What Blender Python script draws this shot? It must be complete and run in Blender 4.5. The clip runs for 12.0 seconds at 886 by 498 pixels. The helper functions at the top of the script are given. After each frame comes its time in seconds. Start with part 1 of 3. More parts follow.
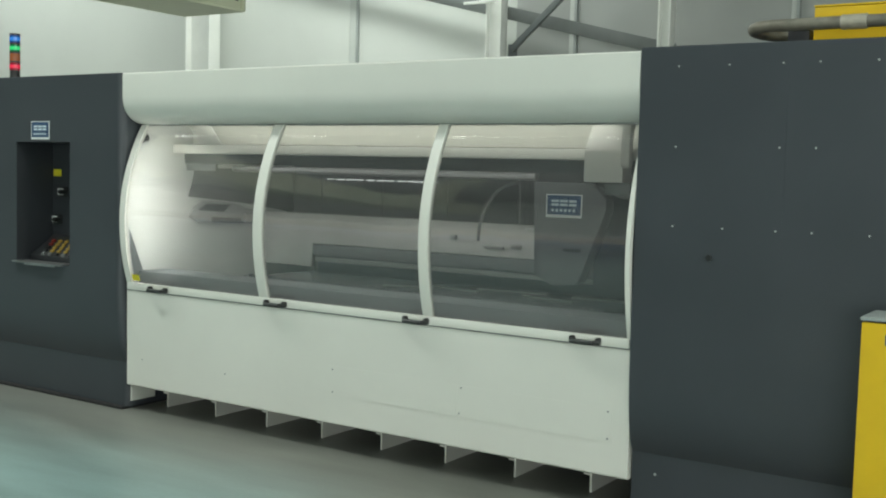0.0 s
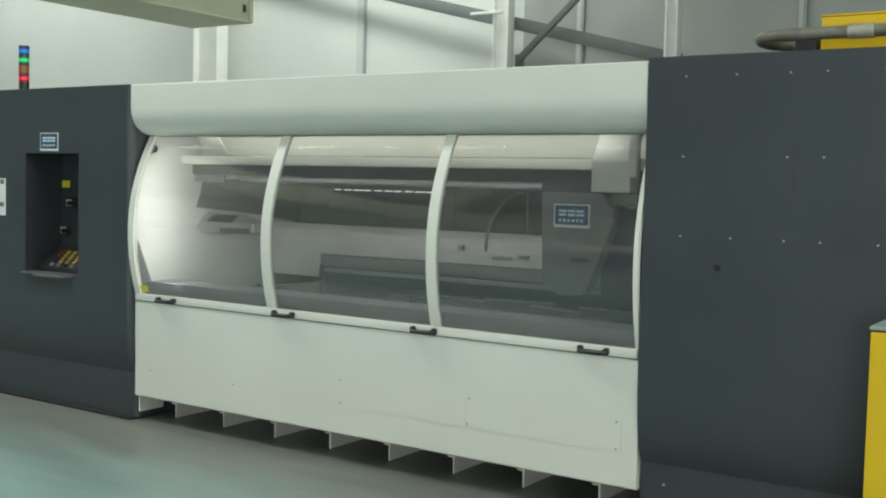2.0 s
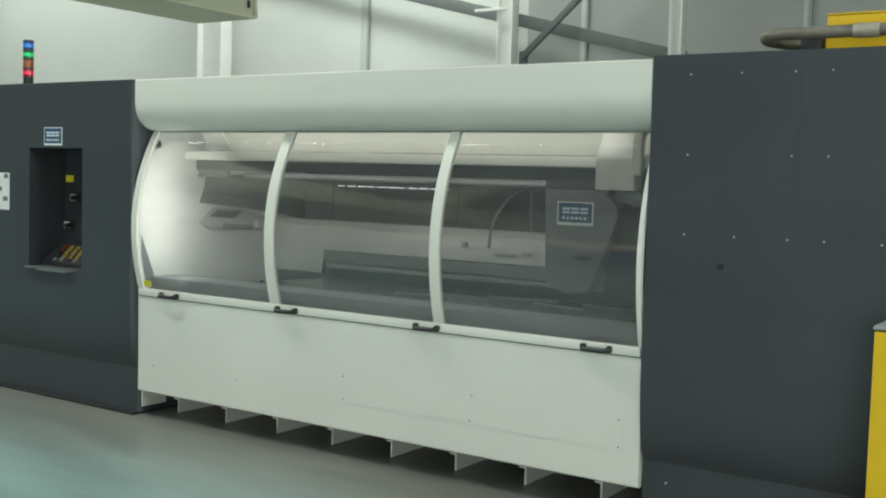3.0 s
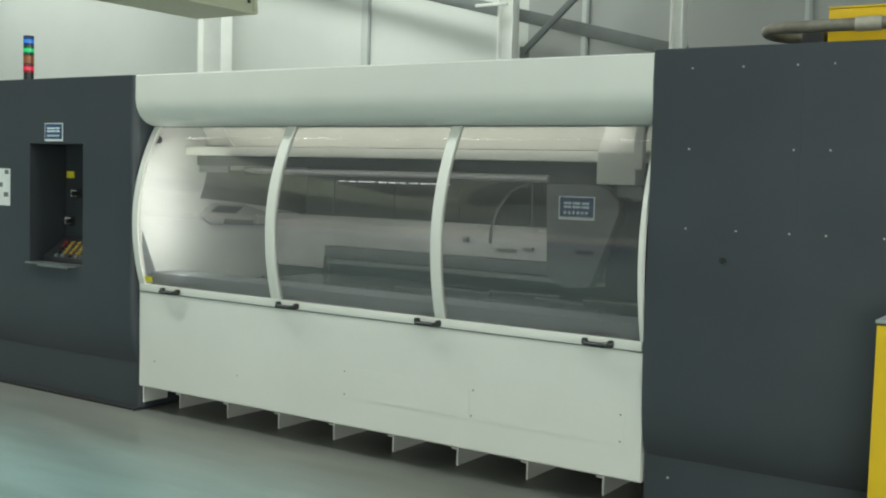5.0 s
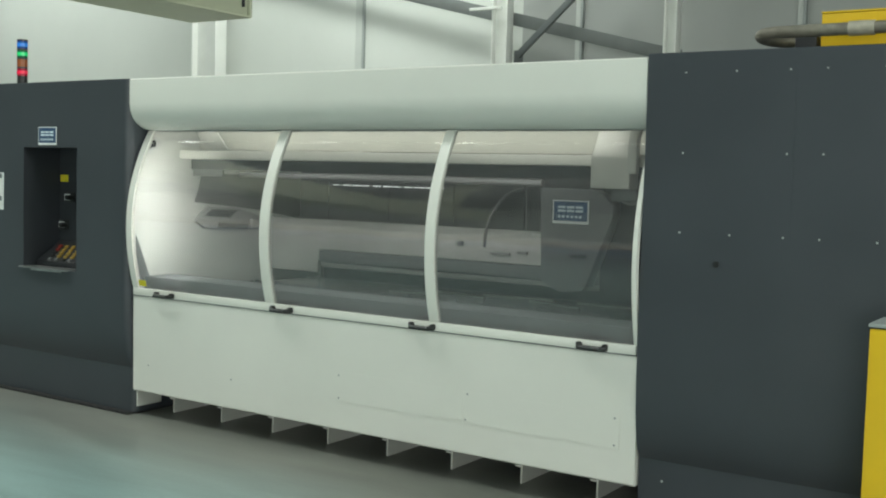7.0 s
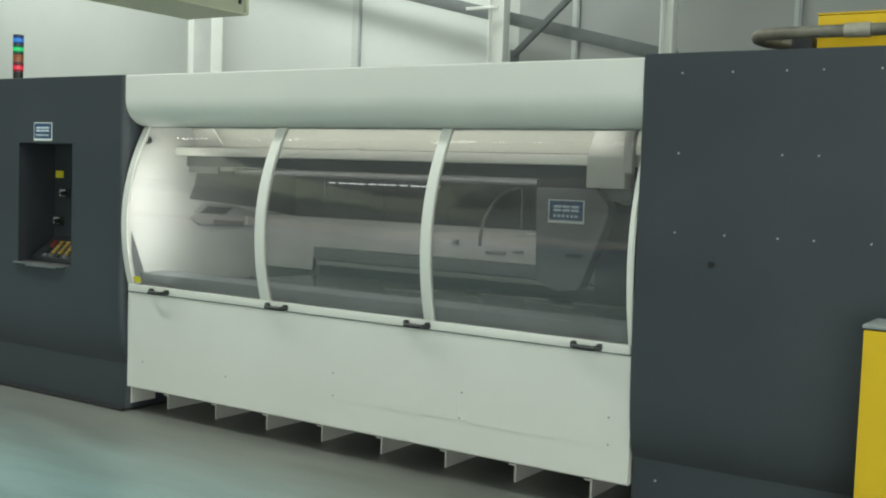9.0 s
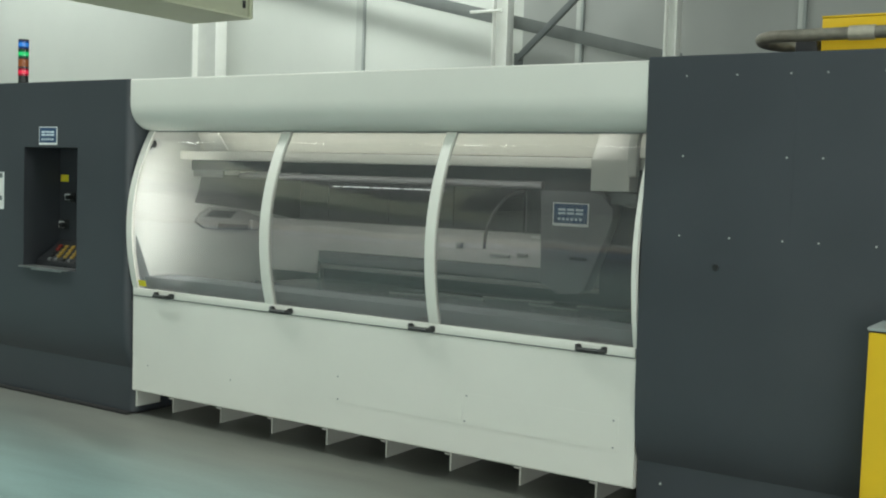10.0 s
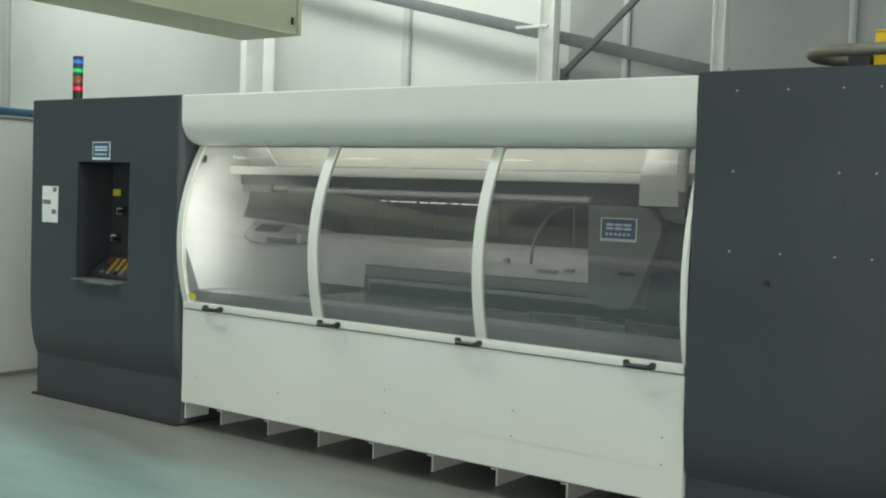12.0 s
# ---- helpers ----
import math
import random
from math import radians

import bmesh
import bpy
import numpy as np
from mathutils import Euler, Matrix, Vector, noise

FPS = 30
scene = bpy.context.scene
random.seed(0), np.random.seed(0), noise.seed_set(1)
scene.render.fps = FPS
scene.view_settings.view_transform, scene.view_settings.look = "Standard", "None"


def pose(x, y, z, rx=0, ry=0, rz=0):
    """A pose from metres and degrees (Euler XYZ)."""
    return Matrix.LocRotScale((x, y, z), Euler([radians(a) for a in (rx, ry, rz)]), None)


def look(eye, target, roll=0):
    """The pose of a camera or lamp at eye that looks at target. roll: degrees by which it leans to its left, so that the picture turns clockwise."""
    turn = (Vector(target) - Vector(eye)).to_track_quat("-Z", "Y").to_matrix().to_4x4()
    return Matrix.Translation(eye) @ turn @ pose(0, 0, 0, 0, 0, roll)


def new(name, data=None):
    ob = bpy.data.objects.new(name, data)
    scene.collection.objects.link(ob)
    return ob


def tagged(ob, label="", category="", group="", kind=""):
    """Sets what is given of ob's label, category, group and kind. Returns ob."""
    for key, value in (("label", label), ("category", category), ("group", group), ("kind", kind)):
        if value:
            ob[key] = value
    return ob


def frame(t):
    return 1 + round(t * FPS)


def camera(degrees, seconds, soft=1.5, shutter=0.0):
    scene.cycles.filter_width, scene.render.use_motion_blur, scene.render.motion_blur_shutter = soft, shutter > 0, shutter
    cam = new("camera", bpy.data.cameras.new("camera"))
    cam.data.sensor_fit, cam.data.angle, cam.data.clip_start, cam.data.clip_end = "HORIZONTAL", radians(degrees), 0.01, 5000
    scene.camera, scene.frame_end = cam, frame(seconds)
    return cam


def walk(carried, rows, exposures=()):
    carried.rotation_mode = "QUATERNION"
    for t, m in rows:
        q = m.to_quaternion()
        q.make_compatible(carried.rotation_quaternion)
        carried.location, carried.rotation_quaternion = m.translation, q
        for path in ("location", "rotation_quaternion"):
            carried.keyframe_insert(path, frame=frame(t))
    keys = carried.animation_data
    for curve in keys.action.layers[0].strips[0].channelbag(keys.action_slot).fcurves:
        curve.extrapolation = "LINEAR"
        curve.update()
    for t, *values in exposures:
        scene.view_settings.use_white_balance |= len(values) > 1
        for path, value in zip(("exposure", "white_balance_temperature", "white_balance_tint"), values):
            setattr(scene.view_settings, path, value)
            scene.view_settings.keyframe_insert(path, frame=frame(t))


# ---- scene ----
# the camera and its walk
cam = camera(45.0, 12.0, soft=2.0)
PATH = [
    (0.0, pose(5.521, -4.661, 1.601, 86.04, -1.58, 33.12)),
    (0.5, pose(5.521, -4.658, 1.602, 86.11, -1.54, 33.23)),
    (1.0, pose(5.523, -4.657, 1.603, 86.27, -1.56, 33.30)),
    (1.5, pose(5.523, -4.661, 1.603, 86.62, -1.38, 33.41)),
    (2.0, pose(5.521, -4.665, 1.603, 86.56, -1.43, 33.50)),
    (2.5, pose(5.518, -4.666, 1.603, 86.38, -1.68, 33.45)),
    (3.0, pose(5.517, -4.666, 1.605, 86.37, -1.75, 33.66)),
    (5.0, pose(5.512, -4.662, 1.600, 86.14, -1.64, 33.70)),
    (5.5, pose(5.510, -4.659, 1.602, 86.17, -1.66, 33.64)),
    (6.0, pose(5.510, -4.658, 1.603, 86.12, -1.76, 33.53)),
    (6.5, pose(5.512, -4.660, 1.602, 86.34, -1.71, 33.33)),
    (7.0, pose(5.514, -4.663, 1.602, 86.34, -1.64, 33.40)),
    (9.0, pose(5.513, -4.671, 1.599, 86.30, -2.07, 33.13)),
    (9.5, pose(5.514, -4.673, 1.599, 86.43, -1.87, 33.24)),
    (10.0, pose(5.513, -4.676, 1.599, 86.47, -1.96, 33.34)),
    (10.5, pose(5.509, -4.683, 1.599, 86.61, -1.98, 33.98)),
    (11.0, pose(5.505, -4.691, 1.598, 86.73, -1.93, 35.16)),
    (11.5, pose(5.503, -4.695, 1.597, 86.96, -2.07, 35.87)),
    (12.0, pose(5.504, -4.697, 1.596, 87.20, -2.07, 35.69)),
]
walk(cam, PATH, [(0.0, 0.0, 6500, 10), (12.0, 0.0, 6500, 10)])

# ---------------------------------------------------------------- light
world = bpy.data.worlds.new("hall_world")
scene.world = world
world.use_nodes = True
wn = world.node_tree.nodes
sky = wn.new("ShaderNodeTexSky")
sky.sky_type = "NISHITA"
sky.sun_disc = False
sky.sun_elevation = radians(40)
sky.sun_rotation = radians(120)
world.node_tree.links.new(sky.outputs[0], wn["Background"].inputs[0])
wn["Background"].inputs[1].default_value = 0.1

HALL_X0, HALL_X1, HALL_Y0, HALL_Y1, HALL_Z = -21.0, 16.0, -15.0, 8.6, 7.0
# centre x, centre y, length along x, length along y, watts
ROOFLIGHTS = [(-12.5, 6.5, 6.0, 0.9, 170), (-4.0, 6.8, 6.0, 0.9, 255), (-7.0, -2.5, 16.0, 1.4, 570), (7.0, -6.5, 2.2, 9.0, 70)]
LIGHT_TINT = (0.945, 1.0, 0.935)


def area_lamp(name, place, target, size_x, size_y, watts, tint=LIGHT_TINT):
    data = bpy.data.lights.new(name, "AREA")
    data.shape = "RECTANGLE"
    data.size, data.size_y, data.energy, data.color = size_x, size_y, watts, tint
    ob = new(name, data)
    ob.matrix_world = look(place, target)
    return ob


for rx, ry, sx, sy, watts in ROOFLIGHTS:
    data = area_lamp("rooflight_daylight", (rx, ry, HALL_Z - 0.02), (rx, ry, 0), sx, sy, watts)
    data.matrix_world = pose(rx, ry, HALL_Z - 0.02)
# daylight of the open loading door in the wall behind
area_lamp("door_daylight", (10.0, HALL_Y0 + 0.05, 2.2), (10.0, 0, 2.0), 5.0, 4.2, 610)
# daylight of the high window in the end wall
area_lamp("window_daylight", (HALL_X1 - 0.02, -1.5, 4.2), (0.0, -1.5, 4.0), 2.9, 2.6, 450)
# unseen fill lamp added inside the machine, behind the front cover
area_lamp("cover_fill_light", (1.8, 0.285, 2.0), (1.8, 0.60, 0.9), 2.9, 0.05, 4.2)
# fill lamp added out of sight behind the lip of the cross beam
area_lamp("beam_fill_light", (1.8, 0.62, 1.665), (1.8, 1.25, 1.2), 2.9, 0.04, 4.0)
# upright fill lamp added inside the end stile, washing the white end wall
area_lamp("stile_fill_light", (0.34, 0.12, 1.33), (0.02, 0.28, 1.31), 0.05, 0.74, 3.2)

# ---------------------------------------------------------------- materials
def material(name, colour, rough=0.5, metal=0.0, vary=0.12, scale=6.0, bump=0.05, fine=140.0, stain=0.0, stain_colour=(0.1, 0.09, 0.08), coat=0.0):
    """Paint, metal or concrete: two scales of tone, fine relief, stains with their own shape."""
    m = bpy.data.materials.new(name)
    m.use_nodes = True
    nt = m.node_tree
    n, l = nt.nodes, nt.links
    b = n["Principled BSDF"]
    co = n.new("ShaderNodeTexCoord")
    big = n.new("ShaderNodeTexNoise")
    big.inputs["Scale"].default_value, big.inputs["Detail"].default_value = scale, 5
    small = n.new("ShaderNodeTexNoise")
    small.inputs["Scale"].default_value, small.inputs["Detail"].default_value = fine, 3
    l.new(co.outputs["Object"], big.inputs["Vector"])
    l.new(co.outputs["Object"], small.inputs["Vector"])
    add = n.new("ShaderNodeMath")
    add.operation = "MULTIPLY_ADD"
    l.new(small.outputs[0], add.inputs[0])
    add.inputs[1].default_value = 0.18
    l.new(big.outputs[0], add.inputs[2])
    ramp = n.new("ShaderNodeMapRange")
    ramp.inputs["From Min"].default_value, ramp.inputs["From Max"].default_value = 0.36, 0.82
    ramp.inputs["To Min"].default_value, ramp.inputs["To Max"].default_value = 1 - vary, 1 + vary
    l.new(add.outputs[0], ramp.inputs["Value"])
    mul = n.new("ShaderNodeVectorMath")
    mul.operation = "SCALE"
    mul.inputs[0].default_value = colour
    l.new(ramp.outputs[0], mul.inputs["Scale"])
    out = mul.outputs[0]
    if stain:
        st = n.new("ShaderNodeTexNoise")
        st.inputs["Scale"].default_value, st.inputs["Detail"].default_value = scale * 0.45, 3
        l.new(co.outputs["Object"], st.inputs["Vector"])
        mr = n.new("ShaderNodeMapRange")
        mr.interpolation_type = "SMOOTHERSTEP"
        mr.inputs["From Min"].default_value, mr.inputs["From Max"].default_value = 0.25, 0.80
        mr.inputs["To Max"].default_value = stain
        l.new(st.outputs[0], mr.inputs["Value"])
        mix = n.new("ShaderNodeMixRGB")
        l.new(mr.outputs[0], mix.inputs[0])
        l.new(out, mix.inputs[1])
        mix.inputs[2].default_value = (*stain_colour, 1)
        out = mix.outputs[0]
    l.new(out, b.inputs["Base Color"])
    rr = n.new("ShaderNodeMapRange")
    rr.inputs["To Min"].default_value, rr.inputs["To Max"].default_value = max(0.02, rough - 0.08), rough + 0.08
    l.new(big.outputs[0], rr.inputs["Value"])
    l.new(rr.outputs[0], b.inputs["Roughness"])
    b.inputs["Metallic"].default_value = metal
    b.inputs["Coat Weight"].default_value = coat
    if bump:
        bp = n.new("ShaderNodeBump")
        bp.inputs["Strength"].default_value, bp.inputs["Distance"].default_value = bump, 0.01
        l.new(add.outputs[0], bp.inputs["Height"])
        l.new(bp.outputs[0], b.inputs["Normal"])
    return m


def glow(name, colour, strength):
    m = bpy.data.materials.new(name)
    m.use_nodes = True
    b = m.node_tree.nodes["Principled BSDF"]
    b.inputs["Base Color"].default_value = (*[c * 0.6 for c in colour], 1)
    b.inputs["Emission Color"].default_value = (*colour, 1)
    b.inputs["Emission Strength"].default_value = strength
    b.inputs["Roughness"].default_value = 0.25
    return m


def smoked_glass(name, tint):
    """Tinted clear sheet: straight see-through, mirror gloss by Fresnel, faint smears in the gloss."""
    m = bpy.data.materials.new(name)
    m.use_nodes = True
    n, l = m.node_tree.nodes, m.node_tree.links
    n.remove(n["Principled BSDF"])
    clear, gloss, mix, facing, power, fres = (n.new(k) for k in ("ShaderNodeBsdfTransparent", "ShaderNodeBsdfGlossy", "ShaderNodeMixShader", "ShaderNodeLayerWeight", "ShaderNodeMath", "ShaderNodeMath"))
    clear.inputs[0].default_value = (*tint, 1)
    power.operation, fres.operation = "POWER", "MULTIPLY_ADD"
    l.new(facing.outputs["Facing"], power.inputs[0])
    power.inputs[1].default_value = 5.0
    l.new(power.outputs[0], fres.inputs[0])
    fres.inputs[1].default_value, fres.inputs[2].default_value = 0.92, 0.08
    co, smear, mr = (n.new(k) for k in ("ShaderNodeTexCoord", "ShaderNodeTexNoise", "ShaderNodeMapRange"))
    smear.inputs["Scale"].default_value = 2.2
    l.new(co.outputs["Object"], smear.inputs["Vector"])
    mr.inputs["To Min"].default_value, mr.inputs["To Max"].default_value = 0.02, 0.12
    l.new(smear.outputs[0], mr.inputs["Value"])
    l.new(mr.outputs[0], gloss.inputs["Roughness"])
    wave, dent = n.new("ShaderNodeTexNoise"), n.new("ShaderNodeBump")
    wave.inputs["Scale"].default_value, wave.inputs["Detail"].default_value = 3.0, 1
    l.new(co.outputs["Object"], wave.inputs["Vector"])
    dent.inputs["Strength"].default_value, dent.inputs["Distance"].default_value = 0.15, 0.03
    l.new(wave.outputs[0], dent.inputs["Height"])
    l.new(dent.outputs[0], gloss.inputs["Normal"])
    l.new(fres.outputs[0], mix.inputs[0])
    # thin pale diffuse film stands in for the hall's reflected haze
    veil, film, spots, amount = (n.new(k) for k in ("ShaderNodeBsdfDiffuse", "ShaderNodeMixShader", "ShaderNodeTexNoise", "ShaderNodeMapRange"))
    veil.inputs[0].default_value = (0.55, 0.56, 0.56, 1)
    spots.inputs["Scale"].default_value, spots.inputs["Detail"].default_value = 5.0, 8
    l.new(co.outputs["Object"], spots.inputs["Vector"])
    amount.inputs["To Min"].default_value, amount.inputs["To Max"].default_value = 0.02, 0.06
    l.new(spots.outputs[0], amount.inputs["Value"])
    l.new(amount.outputs[0], film.inputs[0])
    l.new(clear.outputs[0], film.inputs[1])
    l.new(veil.outputs[0], film.inputs[2])
    l.new(film.outputs[0], mix.inputs[1])
    l.new(gloss.outputs[0], mix.inputs[2])
    l.new(mix.outputs[0], n["Material Output"].inputs[0])
    return m


def sealed_concrete(name, cool, warm):
    """Trowelled floor under a sealer: wide cloudy change of tone, faint drag marks, uneven sheen."""
    m = bpy.data.materials.new(name)
    m.use_nodes = True
    n, l = m.node_tree.nodes, m.node_tree.links
    b = n["Principled BSDF"]
    co, stretch = n.new("ShaderNodeTexCoord"), n.new("ShaderNodeMapping")
    stretch.inputs["Scale"].default_value = (0.35, 1.6, 1.0)
    stretch.inputs["Rotation"].default_value = (0, 0, radians(8))
    l.new(co.outputs["Object"], stretch.inputs["Vector"])
    cloud, drag, grain = (n.new("ShaderNodeTexNoise") for _ in range(3))
    for node, scale, detail, source in ((cloud, 0.55, 2, co.outputs["Object"]), (drag, 2.4, 5, stretch.outputs[0]), (grain, 45.0, 2, co.outputs["Object"])):
        node.inputs["Scale"].default_value, node.inputs["Detail"].default_value = scale, detail
        l.new(source, node.inputs["Vector"])
    # cooler, brighter light away from the machine put into colour, with uneven edge
    where, falloff, edge = n.new("ShaderNodeSeparateXYZ"), n.new("ShaderNodeMapRange"), n.new("ShaderNodeMath")
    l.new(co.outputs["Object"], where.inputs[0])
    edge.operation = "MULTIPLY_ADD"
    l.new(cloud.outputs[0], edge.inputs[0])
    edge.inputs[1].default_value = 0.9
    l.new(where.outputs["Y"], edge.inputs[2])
    falloff.interpolation_type = "SMOOTHSTEP"
    falloff.inputs["From Min"].default_value, falloff.inputs["From Max"].default_value = -0.80, 0.38
    l.new(edge.outputs[0], falloff.inputs["Value"])
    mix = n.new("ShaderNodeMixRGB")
    l.new(falloff.outputs[0], mix.inputs[0])
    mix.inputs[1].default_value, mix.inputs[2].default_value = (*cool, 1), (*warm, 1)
    tone = n.new("ShaderNodeMath")
    tone.operation = "MULTIPLY_ADD"
    l.new(drag.outputs[0], tone.inputs[0])
    tone.inputs[1].default_value, tone.inputs[2].default_value = 0.95, 0.46
    tone2 = n.new("ShaderNodeMath")
    tone2.operation = "MULTIPLY_ADD"
    l.new(grain.outputs[0], tone2.inputs[0])
    tone2.inputs[1].default_value = 0.12
    l.new(tone.outputs[0], tone2.inputs[2])
    scaled = n.new("ShaderNodeVectorMath")
    scaled.operation = "SCALE"
    l.new(mix.outputs[0], scaled.inputs[0])
    l.new(tone2.outputs[0], scaled.inputs["Scale"])
    l.new(scaled.outputs[0], b.inputs["Base Color"])
    sheen = n.new("ShaderNodeMath")
    sheen.operation = "MULTIPLY_ADD"
    l.new(drag.outputs[0], sheen.inputs[0])
    sheen.inputs[1].default_value, sheen.inputs[2].default_value = 0.22, 0.28
    l.new(sheen.outputs[0], b.inputs["Roughness"])
    return m


WHITE = material("white_machine_paint", (0.74, 0.742, 0.685), 0.42, vary=0.03, scale=1.8, bump=0.03, fine=220)
INNER_WHITE = material("dusty_white_paint", (0.74, 0.76, 0.72), 0.55, vary=0.08, scale=4, bump=0.05, stain=0.25, stain_colour=(0.3, 0.3, 0.28))
DARK = material("dark_grey_machine_paint", (0.047, 0.054, 0.063), 0.42, vary=0.08, scale=2.2, bump=0.03, fine=260)
DARKER = material("black_grey_paint", (0.022, 0.024, 0.027), 0.5, vary=0.15, scale=5)
NICHE_GREY = material("niche_grey_paint", (0.036, 0.040, 0.046), 0.5, vary=0.1, scale=4)
HEAD_GREY = material("grey_head_cover_paint", (0.15, 0.155, 0.16), 0.45, vary=0.06, scale=3, bump=0)
STEEL = material("dull_steel", (0.30, 0.31, 0.31), 0.45, metal=0.8, vary=0.2, scale=9)
SCREW = material("bright_zinc", (0.58, 0.59, 0.57), 0.3, metal=0.6, vary=0.1, scale=30)
BLACK = material("black_plastic", (0.018, 0.020, 0.020), 0.4, vary=0.2, scale=30)
RUBBER = material("black_rubber", (0.02, 0.02, 0.02), 0.8, vary=0.2, scale=20)
YELLOW = material("yellow_guard_paint", (0.76, 0.49, 0.012), 0.4, vary=0.06, scale=5, stain=0.06)
STICKER_YELLOW = material("yellow_sticker", (0.75, 0.66, 0.03), 0.5, vary=0.05, scale=20)
STICKER_WHITE = material("white_sticker", (0.78, 0.8, 0.78), 0.45, vary=0.04, scale=20)
LOGO_BLUE = material("blue_sticker", (0.03, 0.075, 0.16), 0.4, vary=0.3, scale=12)
BAR_GREY = material("grey_print", (0.16, 0.17, 0.17), 0.6, vary=0.1, scale=40)
BAR_LIGHT = material("pale_blue_print", (0.66, 0.76, 0.82), 0.5, vary=0.05, scale=40)
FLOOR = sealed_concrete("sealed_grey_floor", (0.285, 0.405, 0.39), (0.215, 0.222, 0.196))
WALL = material("white_wall_liner", (0.62, 0.65, 0.61), 0.5, vary=0.04, scale=0.8, bump=0.02)
WALL_GREY = material("grey_wall_liner", (0.27, 0.285, 0.28), 0.6, vary=0.06, scale=0.8, bump=0.02)
SHADED_WALL = material("shaded_wall_liner", (0.36, 0.378, 0.36), 0.5, vary=0.05, scale=0.8, bump=0.02)
JOINT = material("pale_joint_cover", (0.52, 0.55, 0.52), 0.5, vary=0.05, scale=3)
TRIM = material("grey_joint_trim", (0.33, 0.36, 0.35), 0.5, vary=0.06, scale=4)
COLUMN = material("white_column_paint", (0.74, 0.76, 0.72), 0.45, vary=0.05, scale=3)
BRACE = material("grey_brace_steel", (0.13, 0.145, 0.145), 0.5, vary=0.12, scale=6)
BRACE_AND_SHADOW = material("brace_and_shadow_grey", (0.15, 0.165, 0.16), 0.55, vary=0.1, scale=4)
CREAM = material("cream_beam_paint", (0.66, 0.69, 0.52), 0.45, vary=0.04, scale=2)
CEILING = material("pale_roof_sheet", (0.32, 0.335, 0.33), 0.6, vary=0.06, scale=1)
COVER_CREAM = material("cream_cover_paint", (0.70, 0.70, 0.62), 0.7, vary=0.04, scale=3)
BLUE_HOSE = material("blue_hose", (0.05, 0.12, 0.20), 0.4, vary=0.15, scale=12)
BRASS = material("worn_pale_sleeve", (0.50, 0.47, 0.38), 0.45, metal=0.3, vary=0.2, scale=20)
PIPE = material("worn_galvanised_pipe", (0.25, 0.24, 0.195), 0.55, metal=0.25, vary=0.3, scale=14, stain=0.5, stain_colour=(0.12, 0.09, 0.06))
BED = material("scorched_slat_steel", (0.15, 0.158, 0.17), 0.4, metal=0.3, vary=0.25, scale=5, bump=0)
BED_EDGE = material("blue_grey_edge_paint", (0.27, 0.285, 0.30), 0.75, vary=0.1, scale=3, bump=0)
HOSE_GREY = material("dull_grey_hose", (0.125, 0.127, 0.13), 0.6, vary=0.1, scale=12, bump=0)
CURTAIN = material("dark_bellows_fabric", (0.046, 0.047, 0.051), 0.65, vary=0.10, scale=3, bump=0)
BACK_GREY = material("grey_back_plate", (0.22, 0.225, 0.22), 0.5, vary=0.12, scale=3, bump=0)
AMBER_KEY = material("amber_keys", (0.34, 0.23, 0.04), 0.4, vary=0.1, scale=40)
RED_KEY = material("red_keys", (0.22, 0.03, 0.02), 0.4, vary=0.1, scale=40)
GLASS = smoked_glass("smoked_polycarbonate", (0.875, 0.863, 0.858))
LENS_BLUE = glow("blue_lens", (0.01, 0.07, 0.30), 0.25)
LENS_GREEN = glow("green_lens", (0.01, 0.16, 0.06), 0.25)
LENS_RED = glow("red_lens", (0.35, 0.01, 0.03), 0.3)
LAMP_BLUE = glow("lit_blue_lens", (0.03, 0.22, 0.70), 0.5)
LAMP_GREEN = glow("lit_green_lens", (0.02, 0.55, 0.16), 0.7)
LAMP_AMBER = glow("unlit_amber_lens", (0.45, 0.14, 0.05), 0.12)
LAMP_RED = glow("lit_red_lens", (0.85, 0.03, 0.08), 0.5)
GLOW_DASH = glow("glowing_dash", (0.9, 1.0, 0.95), 2.0)
SHIELD_GREY = material("light_grey_shield_paint", (0.42, 0.425, 0.41), 0.5, vary=0.15, scale=2.5, bump=0, stain=0.4, stain_colour=(0.2, 0.2, 0.2))
DRIVE_GREY = material("light_grey_drive_paint", (0.45, 0.46, 0.45), 0.5, vary=0.08, scale=4, bump=0)
SHEET = material("rolled_steel_sheet", (0.32, 0.33, 0.34), 0.24, metal=0.75, vary=0.25, scale=2.5, bump=0.01, fine=30)
ROOF_PANEL = glow("rooflight_sheet", (0.9, 1.0, 0.95), 3.0)


# ---------------------------------------------------------------- building helpers
def thing(name, label, category, at=(0, 0, 0), group="", kind=""):
    ob = new(name)
    ob.location = at
    ob.empty_display_size = 0.1
    return tagged(ob, label, category, group, kind)


def mesh_object(name, bm, mat, smooth=0.0):
    me = bpy.data.meshes.new(name)
    bmesh.ops.recalc_face_normals(bm, faces=bm.faces)
    bm.to_mesh(me)
    bm.free()
    me.materials.append(mat)
    if smooth:
        me.shade_smooth()
        me.set_sharp_from_angle(angle=radians(smooth))
    return new(name, me)


def part(name, bm, mat, parent, label="", smooth=35.0):
    """One mesh under a thing or a part; its points are in the world, whatever the parent's place."""
    ob = mesh_object(name, bm, mat, smooth)
    ob.parent = parent
    place = Vector(parent.location)
    if parent.parent:
        place = place + Vector(parent.parent.location)
    ob.data.transform(Matrix.Translation(-place))
    if label:
        ob["label"] = label
    return ob


def single(name, bm, mat, label, category, kind="", group="", smooth=35.0):
    return tagged(mesh_object(name, bm, mat, smooth), label, category, group, kind)


